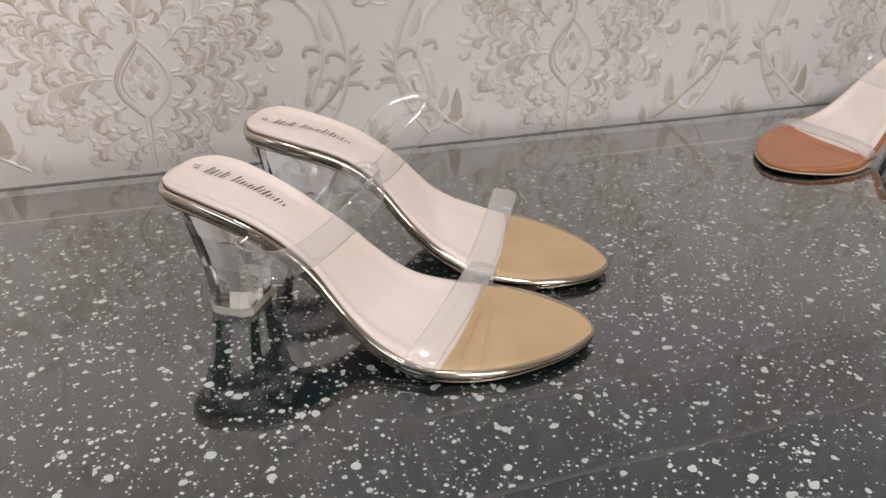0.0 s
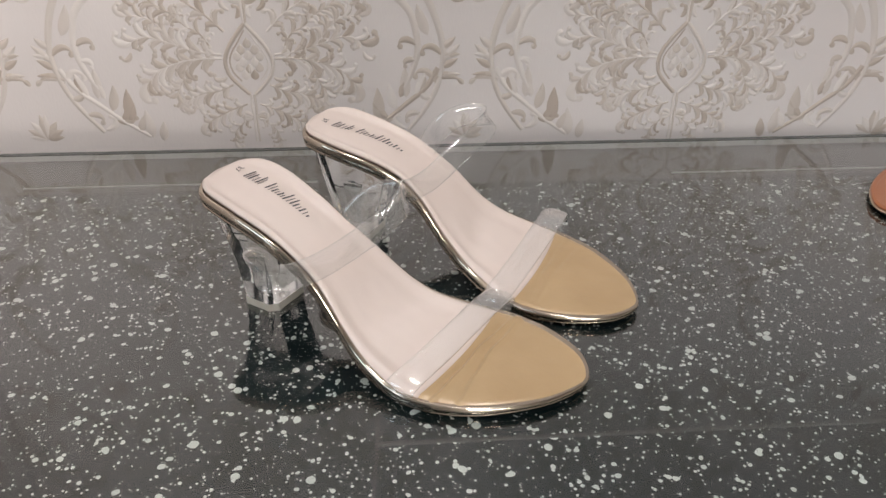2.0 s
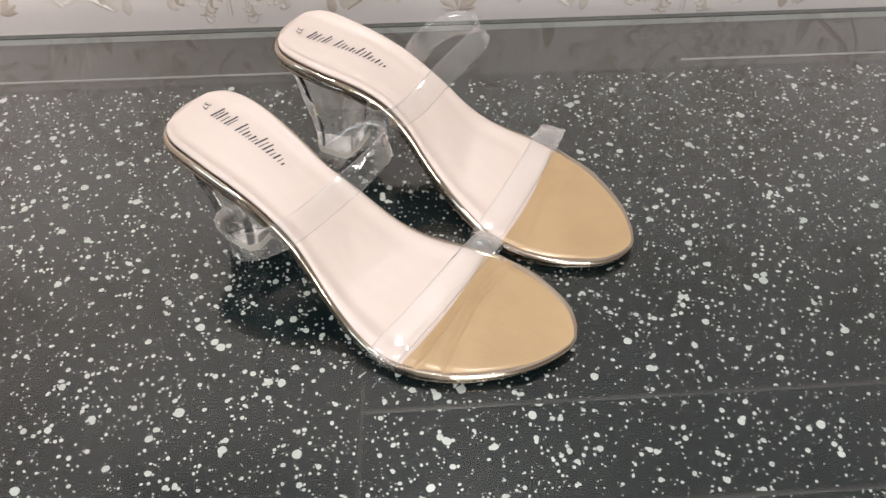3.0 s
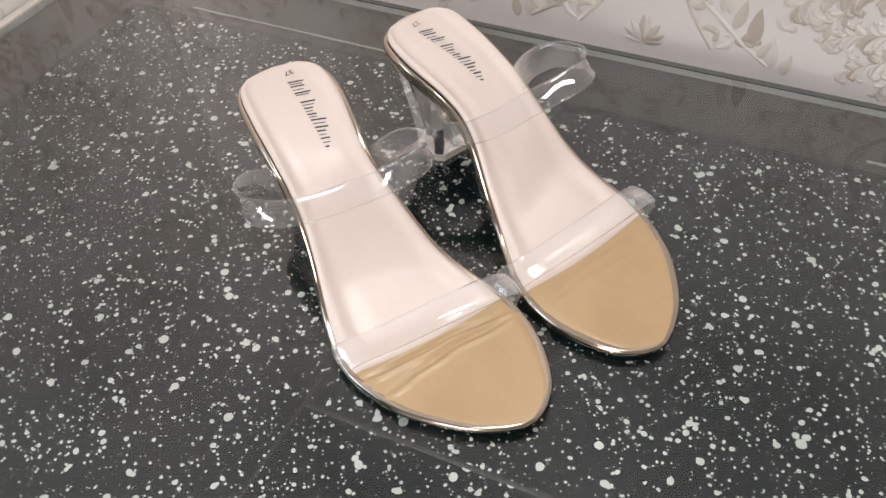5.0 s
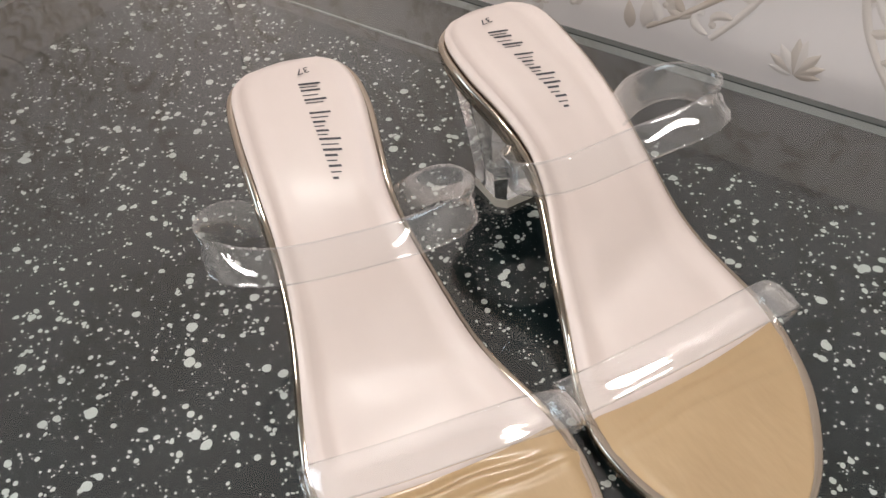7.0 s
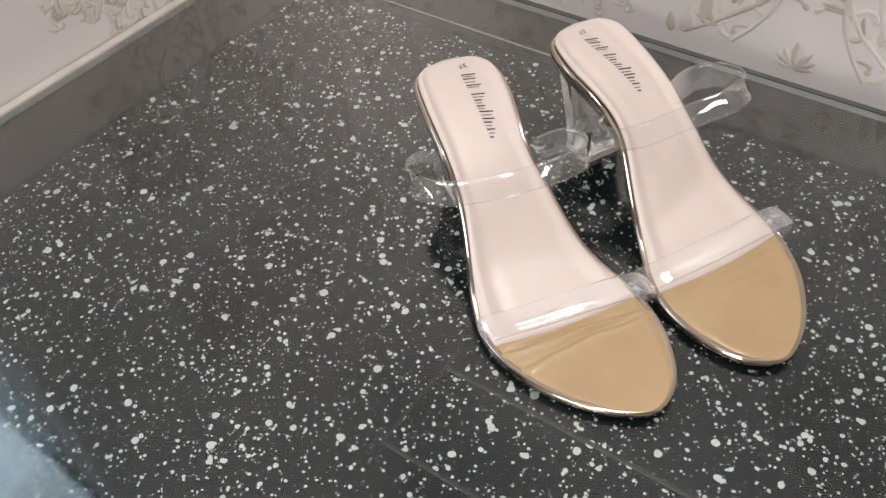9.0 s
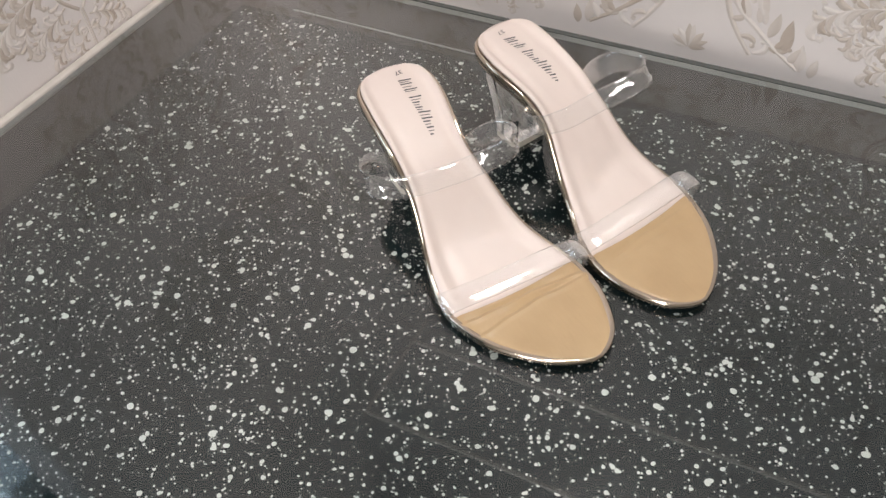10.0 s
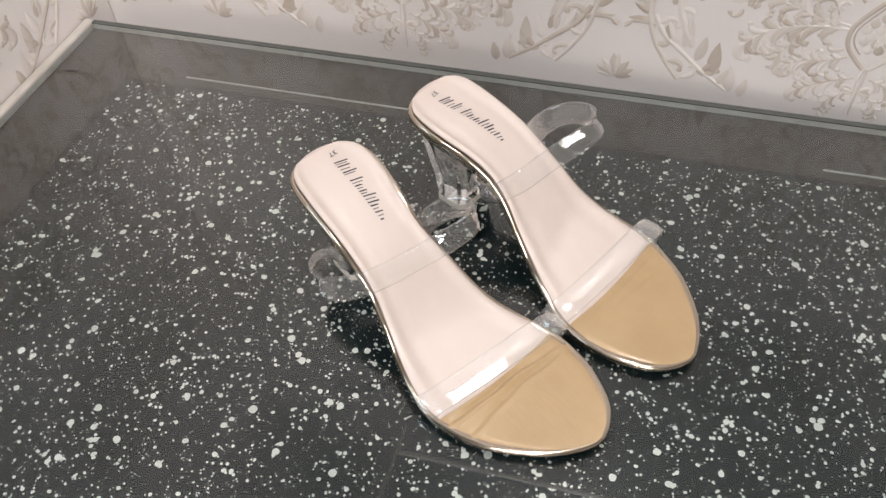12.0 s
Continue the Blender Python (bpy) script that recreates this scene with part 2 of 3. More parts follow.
# ---- sandal: stations along the foot, in millimetres from the back of the heel: s, lateral edge, medial edge ----
SIDE_S = [0, 4, 12, 30, 55, 70, 83, 97, 115, 127, 141, 156, 176, 190, 203, 211, 214]
LATERAL = [-12, -23, -30, -32.5, -33, -33, -33.5, -36, -41, -44, -46, -44, -36, -26, -13, 0, 8]
MEDIAL = [-3, 8, 15.5, 17.5, 14, 12.5, 14.5, 19, 25, 30, 36, 40, 39.5, 35.5, 29, 20, 13]
TOP_S = [0, 15, 30, 55, 70, 85, 98, 106, 116, 127, 142, 160, 214]
TOP_Z = [73, 72, 69, 61.5, 54, 43.5, 31, 24, 17.5, 13.0, 9.2, 7.7, 7.3]


def edges(s):
    return smooth_at(SIDE_S, LATERAL, s), smooth_at(SIDE_S, MEDIAL, s)


def height(s):
    return smooth_at(TOP_S, TOP_Z, s)


def stations(a, b, n):
    return [a + (b - a) * (0.5 - 0.5 * math.cos(math.pi * i / n)) for i in range(n + 1)]


def surface(s, w, lift=0.0, crease=1.0):
    """A point of the footbed: w runs 0 (lateral) to 1 (medial); the bed is slightly cupped and its rim rolls down."""
    a, b = edges(s)
    cup = 1.6 * min(1, max(0, (150 - s) / 60)) * (abs(2 * w - 1) ** 2.5) - 0.8
    side = abs(2 * w - 1)
    roll = -1.6 * max(0, side - 0.9) / 0.1 + ((1.3 * math.exp(-(((side - 0.86) / 0.07) ** 2)) - 0.9 * math.exp(-(((side - 0.66) / 0.10) ** 2))) * min(1, max(0, (146 - s) / 12)))
    if s > 151.5:
        for at, deep, slant in ((157.5, 2.0 * crease, 5.0), (164.5, 1.6 * crease, -5.0)):
            gap = (s - at - slant * (w - 0.5) - 1.2 * math.sin(7 * w + at) - 0.5 * math.sin(19 * w)) / 1.3
            lift -= deep * math.exp(-gap * gap) * max(0.0, math.sin(math.pi * min(1, w * 1.1))) - 0.5 * deep * math.exp(-((gap - 1.8) ** 2))
    else:
        lift += (0.45 * math.sin(0.16 * s + 3 * w) - 2.3 * math.exp(-(((s - 112 - 16 * (w - 0.5)) / 7.5) ** 2)) + 1.2 * math.exp(-(((s - 97 - 22 * (w - 0.5)) / 7.0) ** 2))) * math.sin(math.pi * w)
    fade = min(1.0, s / 16)
    end = -1.3 * max(0.0, 1 - s / 4.0) ** 2
    return Vector((s, a + (b - a) * w, height(s) + (cup + roll) * fade + end + lift))


def sheet(name, s0, s1, mat, parent, sign, lift, thick, inset=0.0, curve=0.0, label="", n=44, m=22, crease=1.0):
    """A layer of the footbed between two stations, closed below."""
    verts, faces = [], []
    ss = stations(s0, s1, n) if not curve else [s0 + (s1 - s0) * i / n for i in range(n + 1)]
    for low in (0, 1):
        for s in ss:
            for j in range(m + 1):
                w = 0.5 - 0.5 * math.cos(math.pi * j / m)
                a, b = edges(min(max(s, 0), 214))
                k = inset / max(b - a, 1)
                w = k + (1 - 2 * k) * w
                bend = curve * (1 - (2 * w - 1) ** 2) * (s - s0 if curve < 0 else s - s0) / (s1 - s0)
                p = surface(min(214, s + bend), w, lift - (thick if low else 0), crease)
                verts.append((p.x / 1000, sign * p.y / 1000, p.z / 1000))
    row, off = m + 1, (n + 1) * (m + 1)
    for i in range(n):
        for j in range(m):
            q = (i * row + j, i * row + j + 1, (i + 1) * row + j + 1, (i + 1) * row + j)
            faces += [q, tuple(k + off for k in q[::-1])]
    rim = [i * row for i in range(n + 1)] + [n * row + j for j in range(1, row)] + [i * row + m for i in range(n - 1, -1, -1)] + [j for j in range(m - 1, 0, -1)]
    for k, a in enumerate(rim):
        b = rim[(k + 1) % len(rim)]
        faces.append((a, b, b + off, a + off))
    return link_mesh(name, verts, faces, mat, parent, label)


def rim_path(n=120):
    """Points round the outline with outward normals."""
    ss = stations(0, 214, n // 2)
    pts = [(s, edges(s)[0]) for s in ss] + [(s, edges(s)[1]) for s in ss[::-1]]
    out = [pts[0]]
    for p in pts[1:]:
        if (Vector(p) - Vector(out[-1])).length > 0.4:
            out.append(p)
    return out


def sole_side(name, mat, parent, sign, profile, label=""):
    """A band round the footbed: profile gives (outward, down) in millimetres; down is scaled by the local thickness."""
    pts = rim_path()
    n, k = len(pts), len(profile)
    verts, faces = [], []
    for i, p in enumerate(pts):
        q = Vector(pts[(i + 1) % n]) - Vector(pts[i - 1])
        nrm = Vector((q.y, -q.x)).normalized() * -1
        z = height(p[0])
        deep = 1 + 0.3 * min(1, max(0, (150 - p[0]) / 40)) - 0.32 * min(1, max(0, (p[0] - 165) / 34))
        for o, d in profile:
            d *= deep
            verts.append(((p[0] - nrm.x * o) / 1000, sign * (p[1] - nrm.y * o) / 1000, (z - d) / 1000))
    for i in range(n):
        for j in range(k):
            a, b = i * k, ((i + 1) % n) * k
            faces.append((a + j, b + j, b + (j + 1) % k, a + (j + 1) % k))
    return link_mesh(name, verts, faces, mat, parent, label)


def band(name, pts, dirs, width, thick, mat, parent, label="", camber=1.1):
    """A flat strap along a curve; dirs gives the direction of its width at each point."""
    n, k = len(pts), 16
    verts, faces = [], []
    for i, p in enumerate(pts):
        t = (pts[min(i + 1, n - 1)] - pts[max(i - 1, 0)]).normalized()
        wd = dirs[i] - t * dirs[i].dot(t)
        wd.normalize()
        up = t.cross(wd).normalized()
        lifted = math.copysign(1.0, up.z)
        for j in range(k):
            a = 2 * math.pi * (j + 0.5) / k
            c, s = math.cos(a), math.sin(a)
            across = math.copysign(abs(c) ** 0.7, c)
            verts.append((p + wd * (width / 2) * across + up * ((thick / 2) * math.copysign(abs(s) ** 0.5, s) + camber * (1 - across * across) * lifted)) / 1000)
    for i in range(n - 1):
        for j in range(k):
            a, b = i * k, (i + 1) * k
            faces.append((a + j, b + j, b + (j + 1) % k, a + (j + 1) % k))
    faces += [tuple(range(k))[::-1], tuple(range((n - 1) * k, n * k))]
    ob = link_mesh(name, verts, faces, mat, parent, label)
    ob.data.materials.append(CUT)
    for i, f in enumerate(ob.data.polygons):
        if i < (n - 1) * k and i % k in (0, 7, 8, 15):
            f.material_index = 1
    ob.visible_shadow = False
    return ob


def spline(knots, n=48):
    """A smooth curve through 3D knots."""
    out = []
    u = [0.0]
    for a, b in zip(knots, knots[1:]):
        u.append(u[-1] + (Vector(b) - Vector(a)).length)
    for i in range(n + 1):
        x = u[-1] * i / n
        out.append(Vector([smooth_at(u, [k[c] for k in knots], x) for c in range(3)]))
    return out


def relaxed(pts, rounds):
    """The same curve with its tight bends rounded out; both ends stay."""
    for _ in range(rounds):
        pts = [pts[0]] + [(a + 2 * b + c) / 4 for a, b, c in zip(pts, pts[1:], pts[2:])] + [pts[-1]]
    return pts


def block_heel(parent, sign):
    """Clear flared block heel with cut corners, and its pale lift."""
    levels = [(0.0, 19, 43, -21, 7.5, 4), (0.12, 18.5, 43.5, -21.5, 8, 4), (0.4, 15, 46, -22, 9.5, 5), (0.7, 10, 51, -25, 12, 7), (0.9, 7, 56, -28, 13.5, 9), (1.0, 6, 59, -28.5, 14, 9)]
    verts, faces = [], []
    for f, s0, s1, v0, v1, c in levels:
        ring = [(s0 + c, v0), (s1 - c, v0), (s1, v0 + c), (s1, v1 - c), (s1 - c, v1), (s0 + c, v1), (s0, v1 - c), (s0, v0 + c)]
        for s, v in ring:
            z = 4.5 + f * (height(s) - 6.0 - 4.5)
            verts.append((s / 1000, sign * v / 1000, z / 1000))
    k = 8
    for i in range(len(levels) - 1):
        for j in range(k):
            faces.append((i * k + j, i * k + (j + 1) % k, (i + 1) * k + (j + 1) % k, (i + 1) * k + j))
    n = (len(levels) - 1) * k
    faces += [tuple(range(k))[::-1], tuple(range(n, n + k))]
    heel = link_mesh("block_heel", verts, faces, ACRYLIC, parent, "clear faceted block heel", smooth=False)
    heel.visible_shadow = False
    c = 4
    s0, s1, v0, v1 = 18.7, 43.3, -21.3, 7.8
    ring = [(s0 + c, v0), (s1 - c, v0), (s1, v0 + c), (s1, v1 - c), (s1 - c, v1), (s0 + c, v1), (s0, v1 - c), (s0, v0 + c)]
    verts = [(s / 1000, sign * v / 1000, z / 1000) for z in (0.0, 4.3) for s, v in ring]
    faces = [tuple(range(k))[::-1], tuple(range(k, 2 * k))] + [(j, (j + 1) % k, k + (j + 1) % k, k + j) for j in range(k)]
    link_mesh("heel_lift", verts, faces, LIFT, heel, "pale frosted heel lift", smooth=False)


def print_bars(parent, sign):
    """The maker's print on the heel seat as plain slanted strokes, with the size mark behind it."""
    runs = [(2.6, 8.0), (4.2, 7.0), (2.6, 8.0), (0, 0), (3.6, 7.5), (3.2, 4.4), (2.8, 4.4), (3.6, 7.5), (1.4, 6.5), (3.4, 4.4), (3.8, 4.4), (0.9, 2.0)]
    verts, faces = [], []
    mark = tagged(new("printed_mark"), "dark printed maker's mark")
    mark.parent = parent

    def stroke(s, y, ds, dy, w):
        base = len(verts)
        for a, b in ((-w, 0.0), (w, 0.0), (w, 1.0), (-w, 1.0)):
            ss, yy = s + ds * b + a, y + dy * b
            lo, hi = edges(ss)
            p = surface(ss, (yy * sign - lo) / (hi - lo), 0.62)
            verts.append((p.x / 1000, yy / 1000, p.z / 1000))
        faces.append((base, base + 1, base + 2, base + 3))

    s = 16.0
    for w, h in runs:
        if w == 0:
            s += 3.4
            continue
        y = sign * (-4.0 - 5.0 * (s - 16) / 50) + 4.0 * (s - 16) / 50 - 0.5
        stroke(s, y, 0.26 * h, h, 0.46)
        if w > 2:
            stroke(s + 0.62 * w, y, 0.21 * h, h * 0.8, 0.26)
        s += w + 0.8
        link_mesh("print_stroke", verts, faces, INK, mark, smooth=False)
        verts.clear(), faces.clear()
    curve = bpy.data.curves.new("size_mark", "FONT")
    curve.body, curve.size, curve.align_x, curve.align_y = "37", 0.0052, "CENTER", "CENTER"
    tmp = bpy.data.objects.new("size_mark", curve)
    scene.collection.objects.link(tmp)
    bpy.context.view_layer.update()
    me = bpy.data.meshes.new_from_object(tmp)
    bpy.data.objects.remove(tmp)
    me.materials.append(INK)
    ob = new("size_mark", me)
    ob.parent = parent
    tagged(ob, "dark printed size number 37")
    lo, hi = edges(10)
    p = surface(10, (-2.0 - lo) / (hi - lo), 0.9)
    ob.matrix_local = pose(p.x / 1000, sign * -3.5 / 1000 + 0.0025, p.z / 1000, 0, 3, -90)


LEAN_LEFT, LEAN_MID, LEAN_RIGHT = Vector((-0.30, -0.10, 0.92)), Vector((-0.76, 0.0, 0.65)), Vector((-0.32, 0.20, 0.90))


def turned_width(f):
    """The rear strap lies flat across the foot and stands on edge in the loops at both sides."""
    end, g = (LEAN_LEFT, (0.31 - f) / 0.13) if f < 0.5 else (LEAN_RIGHT, (f - 0.60) / 0.13)
    g = min(1, max(0, g))
    return LEAN_MID.lerp(end, g * g * (3 - 2 * g))


def sandal(name, at, sign, toe_mat, label, rear, front, marks=True, side=GOLD, crease=0.25):
    """sign 1: medial side on +y; -1: mirrored. rear and front: knots of the two straps."""
    root = tagged(new(name), label, "sandal", "pair of clear-strap sandals" if marks else "")
    sheet("toe_cover", 138, 214, toe_mat, root, sign, 0.15, 2.2, -0.3, 0.0, "glossy leather toe covering", 110, 26, crease)
    sheet("insole", 0.6, 151 if marks else 141, INSOLE, root, sign, 0.35, 1.6, 1.3, 3.0, "blush white padded insole")
    sole_side("rim", side, root, sign, [(-3, 1.7), (-0.2, 1.0), (0.8, 1.2), (1.5, 2.1), (1.75, 3.3), (1.5, 4.5), (0.9, 5.3), (0.45, 5.6), (0.9, 5.9), (1.0, 6.5), (-3, 6.8), (-5, 4)], "shiny pale gold rim" if marks else "glossy brown sole edge")
    sheet("outsole", 3, 211, OUTSOLE, root, sign, -3.4, 1.1, 3.0, 0.0, "dark outsole")
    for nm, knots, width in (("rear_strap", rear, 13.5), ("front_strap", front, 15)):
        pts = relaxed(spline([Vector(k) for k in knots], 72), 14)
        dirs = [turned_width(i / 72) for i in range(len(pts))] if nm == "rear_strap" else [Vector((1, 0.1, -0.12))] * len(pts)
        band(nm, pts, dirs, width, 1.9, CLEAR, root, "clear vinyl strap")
    block_heel(root, sign)
    if not marks:
        sole_side("sole_edge", BEIGE, root, sign, [(-3, 5.2), (1.6, 5.2), (1.9, 5.7), (1.9, 6.5), (1.5, 6.9), (-3, 6.9)], "thin beige sole edge")
    if marks:
        print_bars(root, sign)
    root.matrix_world = at
    return root


REAR_A = [(63, -26, 44), (56, -36, 50), (56, -47, 55), (62, -55, 56), (71, -56, 53), (79, -46, 51), (84, -31, 50), (87, -8, 50), (90, 9, 52), (94, 20, 57), (98, 29, 62), (96, 35, 65), (85, 32, 66), (75, 23, 58), (68, 14, 46)]
FRONT_A = [(141, -38, 4), (141, -46, 5), (142, -49, 9), (144, -43, 13), (147, -20, 15), (150, 10, 18), (152, 33, 19), (152, 44, 16), (150, 45, 9), (149, 36, 4)]
sandal("sandal", pose(0.0035, 0.41775, TOP, 0, 0, -32.75), 1, TOE, "blush sandal with clear straps and a clear block heel", REAR_A, FRONT_A, crease=1.0)
REAR_B = [(64, -8, 44), (63, -14, 48), (66, -21, 51), (74, -25, 52), (81, -18, 52), (86, -2, 53), (91, 14, 59), (97, 28, 65), (103, 37, 71), (105, 44, 74), (99, 48, 76), (87, 42, 77), (76, 34, 70), (69, 31, 60), (66, 29, 46)]
FRONT_B = [(142, -36, 4), (141, -42, 5), (142, -45, 10), (144, -38, 13), (147, -15, 17), (150, 15, 22), (151, 36, 24), (150, 47, 20), (148, 50, 11), (146, 40, 4)]
sandal("sandal", pose(0.0405, 0.4755, TOP, 0, 0, -25.5), -1, TOE, "blush sandal with clear straps and a clear block heel", REAR_B, FRONT_B)
sandal("sandal", pose(0.632, 0.524, TOP, 0, 0, 188), 1, BROWN, "sandal with a brown patent toe and clear straps", REAR_A, FRONT_A, False, BROWN, 0.1)

# ---- seams of the panel under the glass ----
def seam(name, a, b, width, mat, label):
    """A low flat ridge along a line of the panel."""
    d = (Vector(b) - Vector(a)).normalized() * width / 2
    n = (-d.y, d.x)
    slab(name, [(a[0] - n[0], a[1] - n[1]), (b[0] - n[0], b[1] - n[1]), (b[0] + n[0], b[1] + n[1]), (a[0] + n[0], a[1] + n[1])], -0.0006, 0.0003, mat, table, label)


# glint along the panel's edge, put into a pale colour in two runs
for x0, x1 in ((-0.175, 0.035), (0.30, 0.62)):
    seam("edge_glint", (x0, back(x0, 0.0486)), (x1, back(x1, 0.0486)), 0.0013, EDGE, "panel edge line, pale where it glints")
# each seam's glint is coloured in as a grey line beside its dark groove
for y in (0.2285, 0.2805):
    seam("panel_seam", (0.0885, y), (0.70, y + 0.0235), 0.0009, SEAM, "thin seam line, grey for its glint")
    seam("panel_groove", (0.0885, y + 0.0012), (0.70, y + 0.0247), 0.0014, GROOVE, "dark groove beside the seam")
seam("panel_groove", (0.0880, 0.2275), (0.0885, 0.297), 0.0016, GROOVE, "dark groove across the panel")

# ---- flecks on the panel ----
BIG_FLECKS = [(0.36, 2.49), (1.83, 2.65), (2.44, 2.55), (2.27, 3.06), (-0.03, 3.05), (-0.62, 3.02), (2.49, 2.96), (0.67, 2.71), (1.06, 2.21), (2.20, 2.26),
              (0.03, 2.36), (-0.72, 3.51), (2.18, 2.74), (0.58, 1.83), (-0.26, 2.00), (0.08, 1.61), (-0.53, 1.36), (-0.30, 2.34), (1.84, 4.24), (1.24, 2.18),
              (0.50, 2.17), (0.43, 2.80), (1.96, 3.89), (-0.69, 3.34), (2.79, 3.53), (2.21, 3.19)]


def flecks():
    rng = random.Random(11)
    verts, faces = [], []

    def fleck(x, y, r):
        n = 10
        ax, turn = rng.uniform(0.74, 1.0), rng.uniform(0, math.pi)
        base = len(verts)
        for i in range(n):
            a = 2 * math.pi * i / n
            rr = r * rng.uniform(0.9, 1.08)
            u, v = rr * math.cos(a), rr * ax * math.sin(a)
            verts.append((x + u * math.cos(turn) - v * math.sin(turn), y + u * math.sin(turn) + v * math.cos(turn), 0.00006 + rng.uniform(0, 0.0001)))
        faces.append(tuple(range(base, base + n)))

    for x, y in BIG_FLECKS:
        fleck(0.12 * x, 0.12 * y, rng.uniform(0.0019, 0.0026))
        fleck(0.12 * x + rng.uniform(-0.002, 0.002), 0.12 * y + rng.uniform(-0.002, 0.002), 0.0013)
    area_x, area_y = (LEFT + 0.067, 0.95), (-0.05, 0.56)
    count = int((area_x[1] - area_x[0]) * (area_y[1] - area_y[0]) * 1e4 * 8.0)
    for _ in range(count):
        x, y = rng.uniform(*area_x), rng.uniform(*area_y)
        if y > back(x, 0.062):
            continue
        r = min(0.0024, 0.00039 * math.exp(rng.gauss(0, 0.66)))
        fleck(x, y, r)
        if r > 0.0013 and rng.random() < 0.4:
            fleck(x + rng.uniform(-1, 1) * r * 1.6, y + rng.uniform(-1, 1) * r * 1.6, r * 0.6)
    ob = link_mesh("fleck", verts, faces, SPECK, table, "white paint flecks", smooth=False)
    ob["kind"] = "stuff"


flecks()


# ---- wallpaper relief: strokes with a raised ridge ----
class Relief:
    def __init__(self):
        self.verts, self.faces = [], []

    def ribbon(self, pts, widths, lift=0.00055):
        n = len(pts)
        base = len(self.verts)
        for i, (x, z) in enumerate(pts):
            a, b = pts[max(i - 1, 0)], pts[min(i + 1, n - 1)]
            t = Vector((b[0] - a[0], b[1] - a[1])).normalized()
            w = widths[i] / 2
            for f, h in ((-1, 0.0), (-0.45, 0.8), (0.1, 1.0), (0.6, 0.55), (1, 0.0)):
                self.verts.append((x - t.y * w * f, -h * lift * min(1, w / 0.0015) - 0.0001, z + t.x * w * f))
        for i in range(n - 1):
            for j in range(4):
                a, b = base + i * 5 + j, base + (i + 1) * 5 + j
                self.faces.append((a, b, b + 1, a + 1))

    def hook(self, x, z, angle, length, curl, width, n=14):
        """A comma-shaped leaf: it tightens into a curl towards its tip."""
        pts, ws = [], []
        a = radians(angle)
        for i in range(n + 1):
            f = i / n
            pts.append((x, z))
            ws.append(width * (0.25 + 0.75 * math.sin(math.pi * min(1, f * 1.25)) ** 0.8) if f < 0.8 else width * (0.25 + 0.55 * math.sin((f - 0.8) * 5 * math.pi) + 0.15))
            x, z = x + math.cos(a) * length / n, z + math.sin(a) * length / n
            a += radians(curl) / n * (0.35 + 2.0 * f * f)
        self.ribbon(pts, ws)

    def leaf(self, x, z, angle, length, width, bend=0.0):
        pts, ws = [], []
        a = radians(angle)
        n = 9
        for i in range(n + 1):
            f = i / n
            pts.append((x, z))
            ws.append(width * (math.sin(math.pi * f ** 0.75) ** 0.9 + 0.04))
            x, z = x + math.cos(a) * length / n, z + math.sin(a) * length / n
            a += radians(bend) / n
        self.ribbon(pts, ws)

    def stem(self, knots, w0, w1):
        pts = spline([(x, z, 0) for x, z in knots], 22)
        self.ribbon([(p.x, p.y) for p in pts], [w0 + (w1 - w0) * i / 22 for i in range(23)], 0.0007)

    def acanthus(self, knots, lobes, size, side):
        """A scrolling leaf: a ridged spine, fat curling lobes on both flanks and a tight curl at its end."""
        pts = [(p.x, p.y) for p in spline([(x, z, 0) for x, z in knots], 4 * lobes)]
        self.ribbon(pts, [size * (0.15 - 0.06 * i / len(pts)) for i in range(len(pts))], 0.0009)
        for k in range(lobes):
            i = 4 * k + 2
            (x0, z0), (x1, z1) = pts[i - 1], pts[i + 1]
            deg = math.degrees(math.atan2(z1 - z0, x1 - x0))
            f = k / max(1, lobes - 1)
            long = size * (0.95 + 0.75 * math.sin(math.pi * (0.15 + 0.75 * f)))
            for flank, share in ((1, 1.0 if side > 0 else 0.7), (-1, 1.0 if side < 0 else 0.7)):
                self.hook(*pts[i], deg + flank * 16, long * share, flank * (185 if k % 2 else 235), size * 0.34)
                self.hook(*pts[i], deg + flank * 4, long * share * 0.8, flank * 130, size * 0.16)
        (x0, z0), (x1, z1) = pts[-2], pts[-1]
        self.hook(x1, z1, math.degrees(math.atan2(z1 - z0, x1 - x0)), size * 1.5, side * 270, size * 0.46)

    def mesh(self, name):
        me = bpy.data.meshes.new(name)
        me.from_pydata(self.verts, [], self.faces)
        me.materials.append(RELIEF)
        me.polygons.foreach_set("use_smooth", [True] * len(me.polygons))
        return me


def mirrored(draw):
    """Draws one half and its mirror image about x = 0."""
    r = Relief()
    draw(r)
    k = len(r.verts)
    r.verts += [(-x, y, z) for x, y, z in r.verts]
    r.faces += [tuple(i + k for i in f[::-1]) for f in r.faces]
    return r


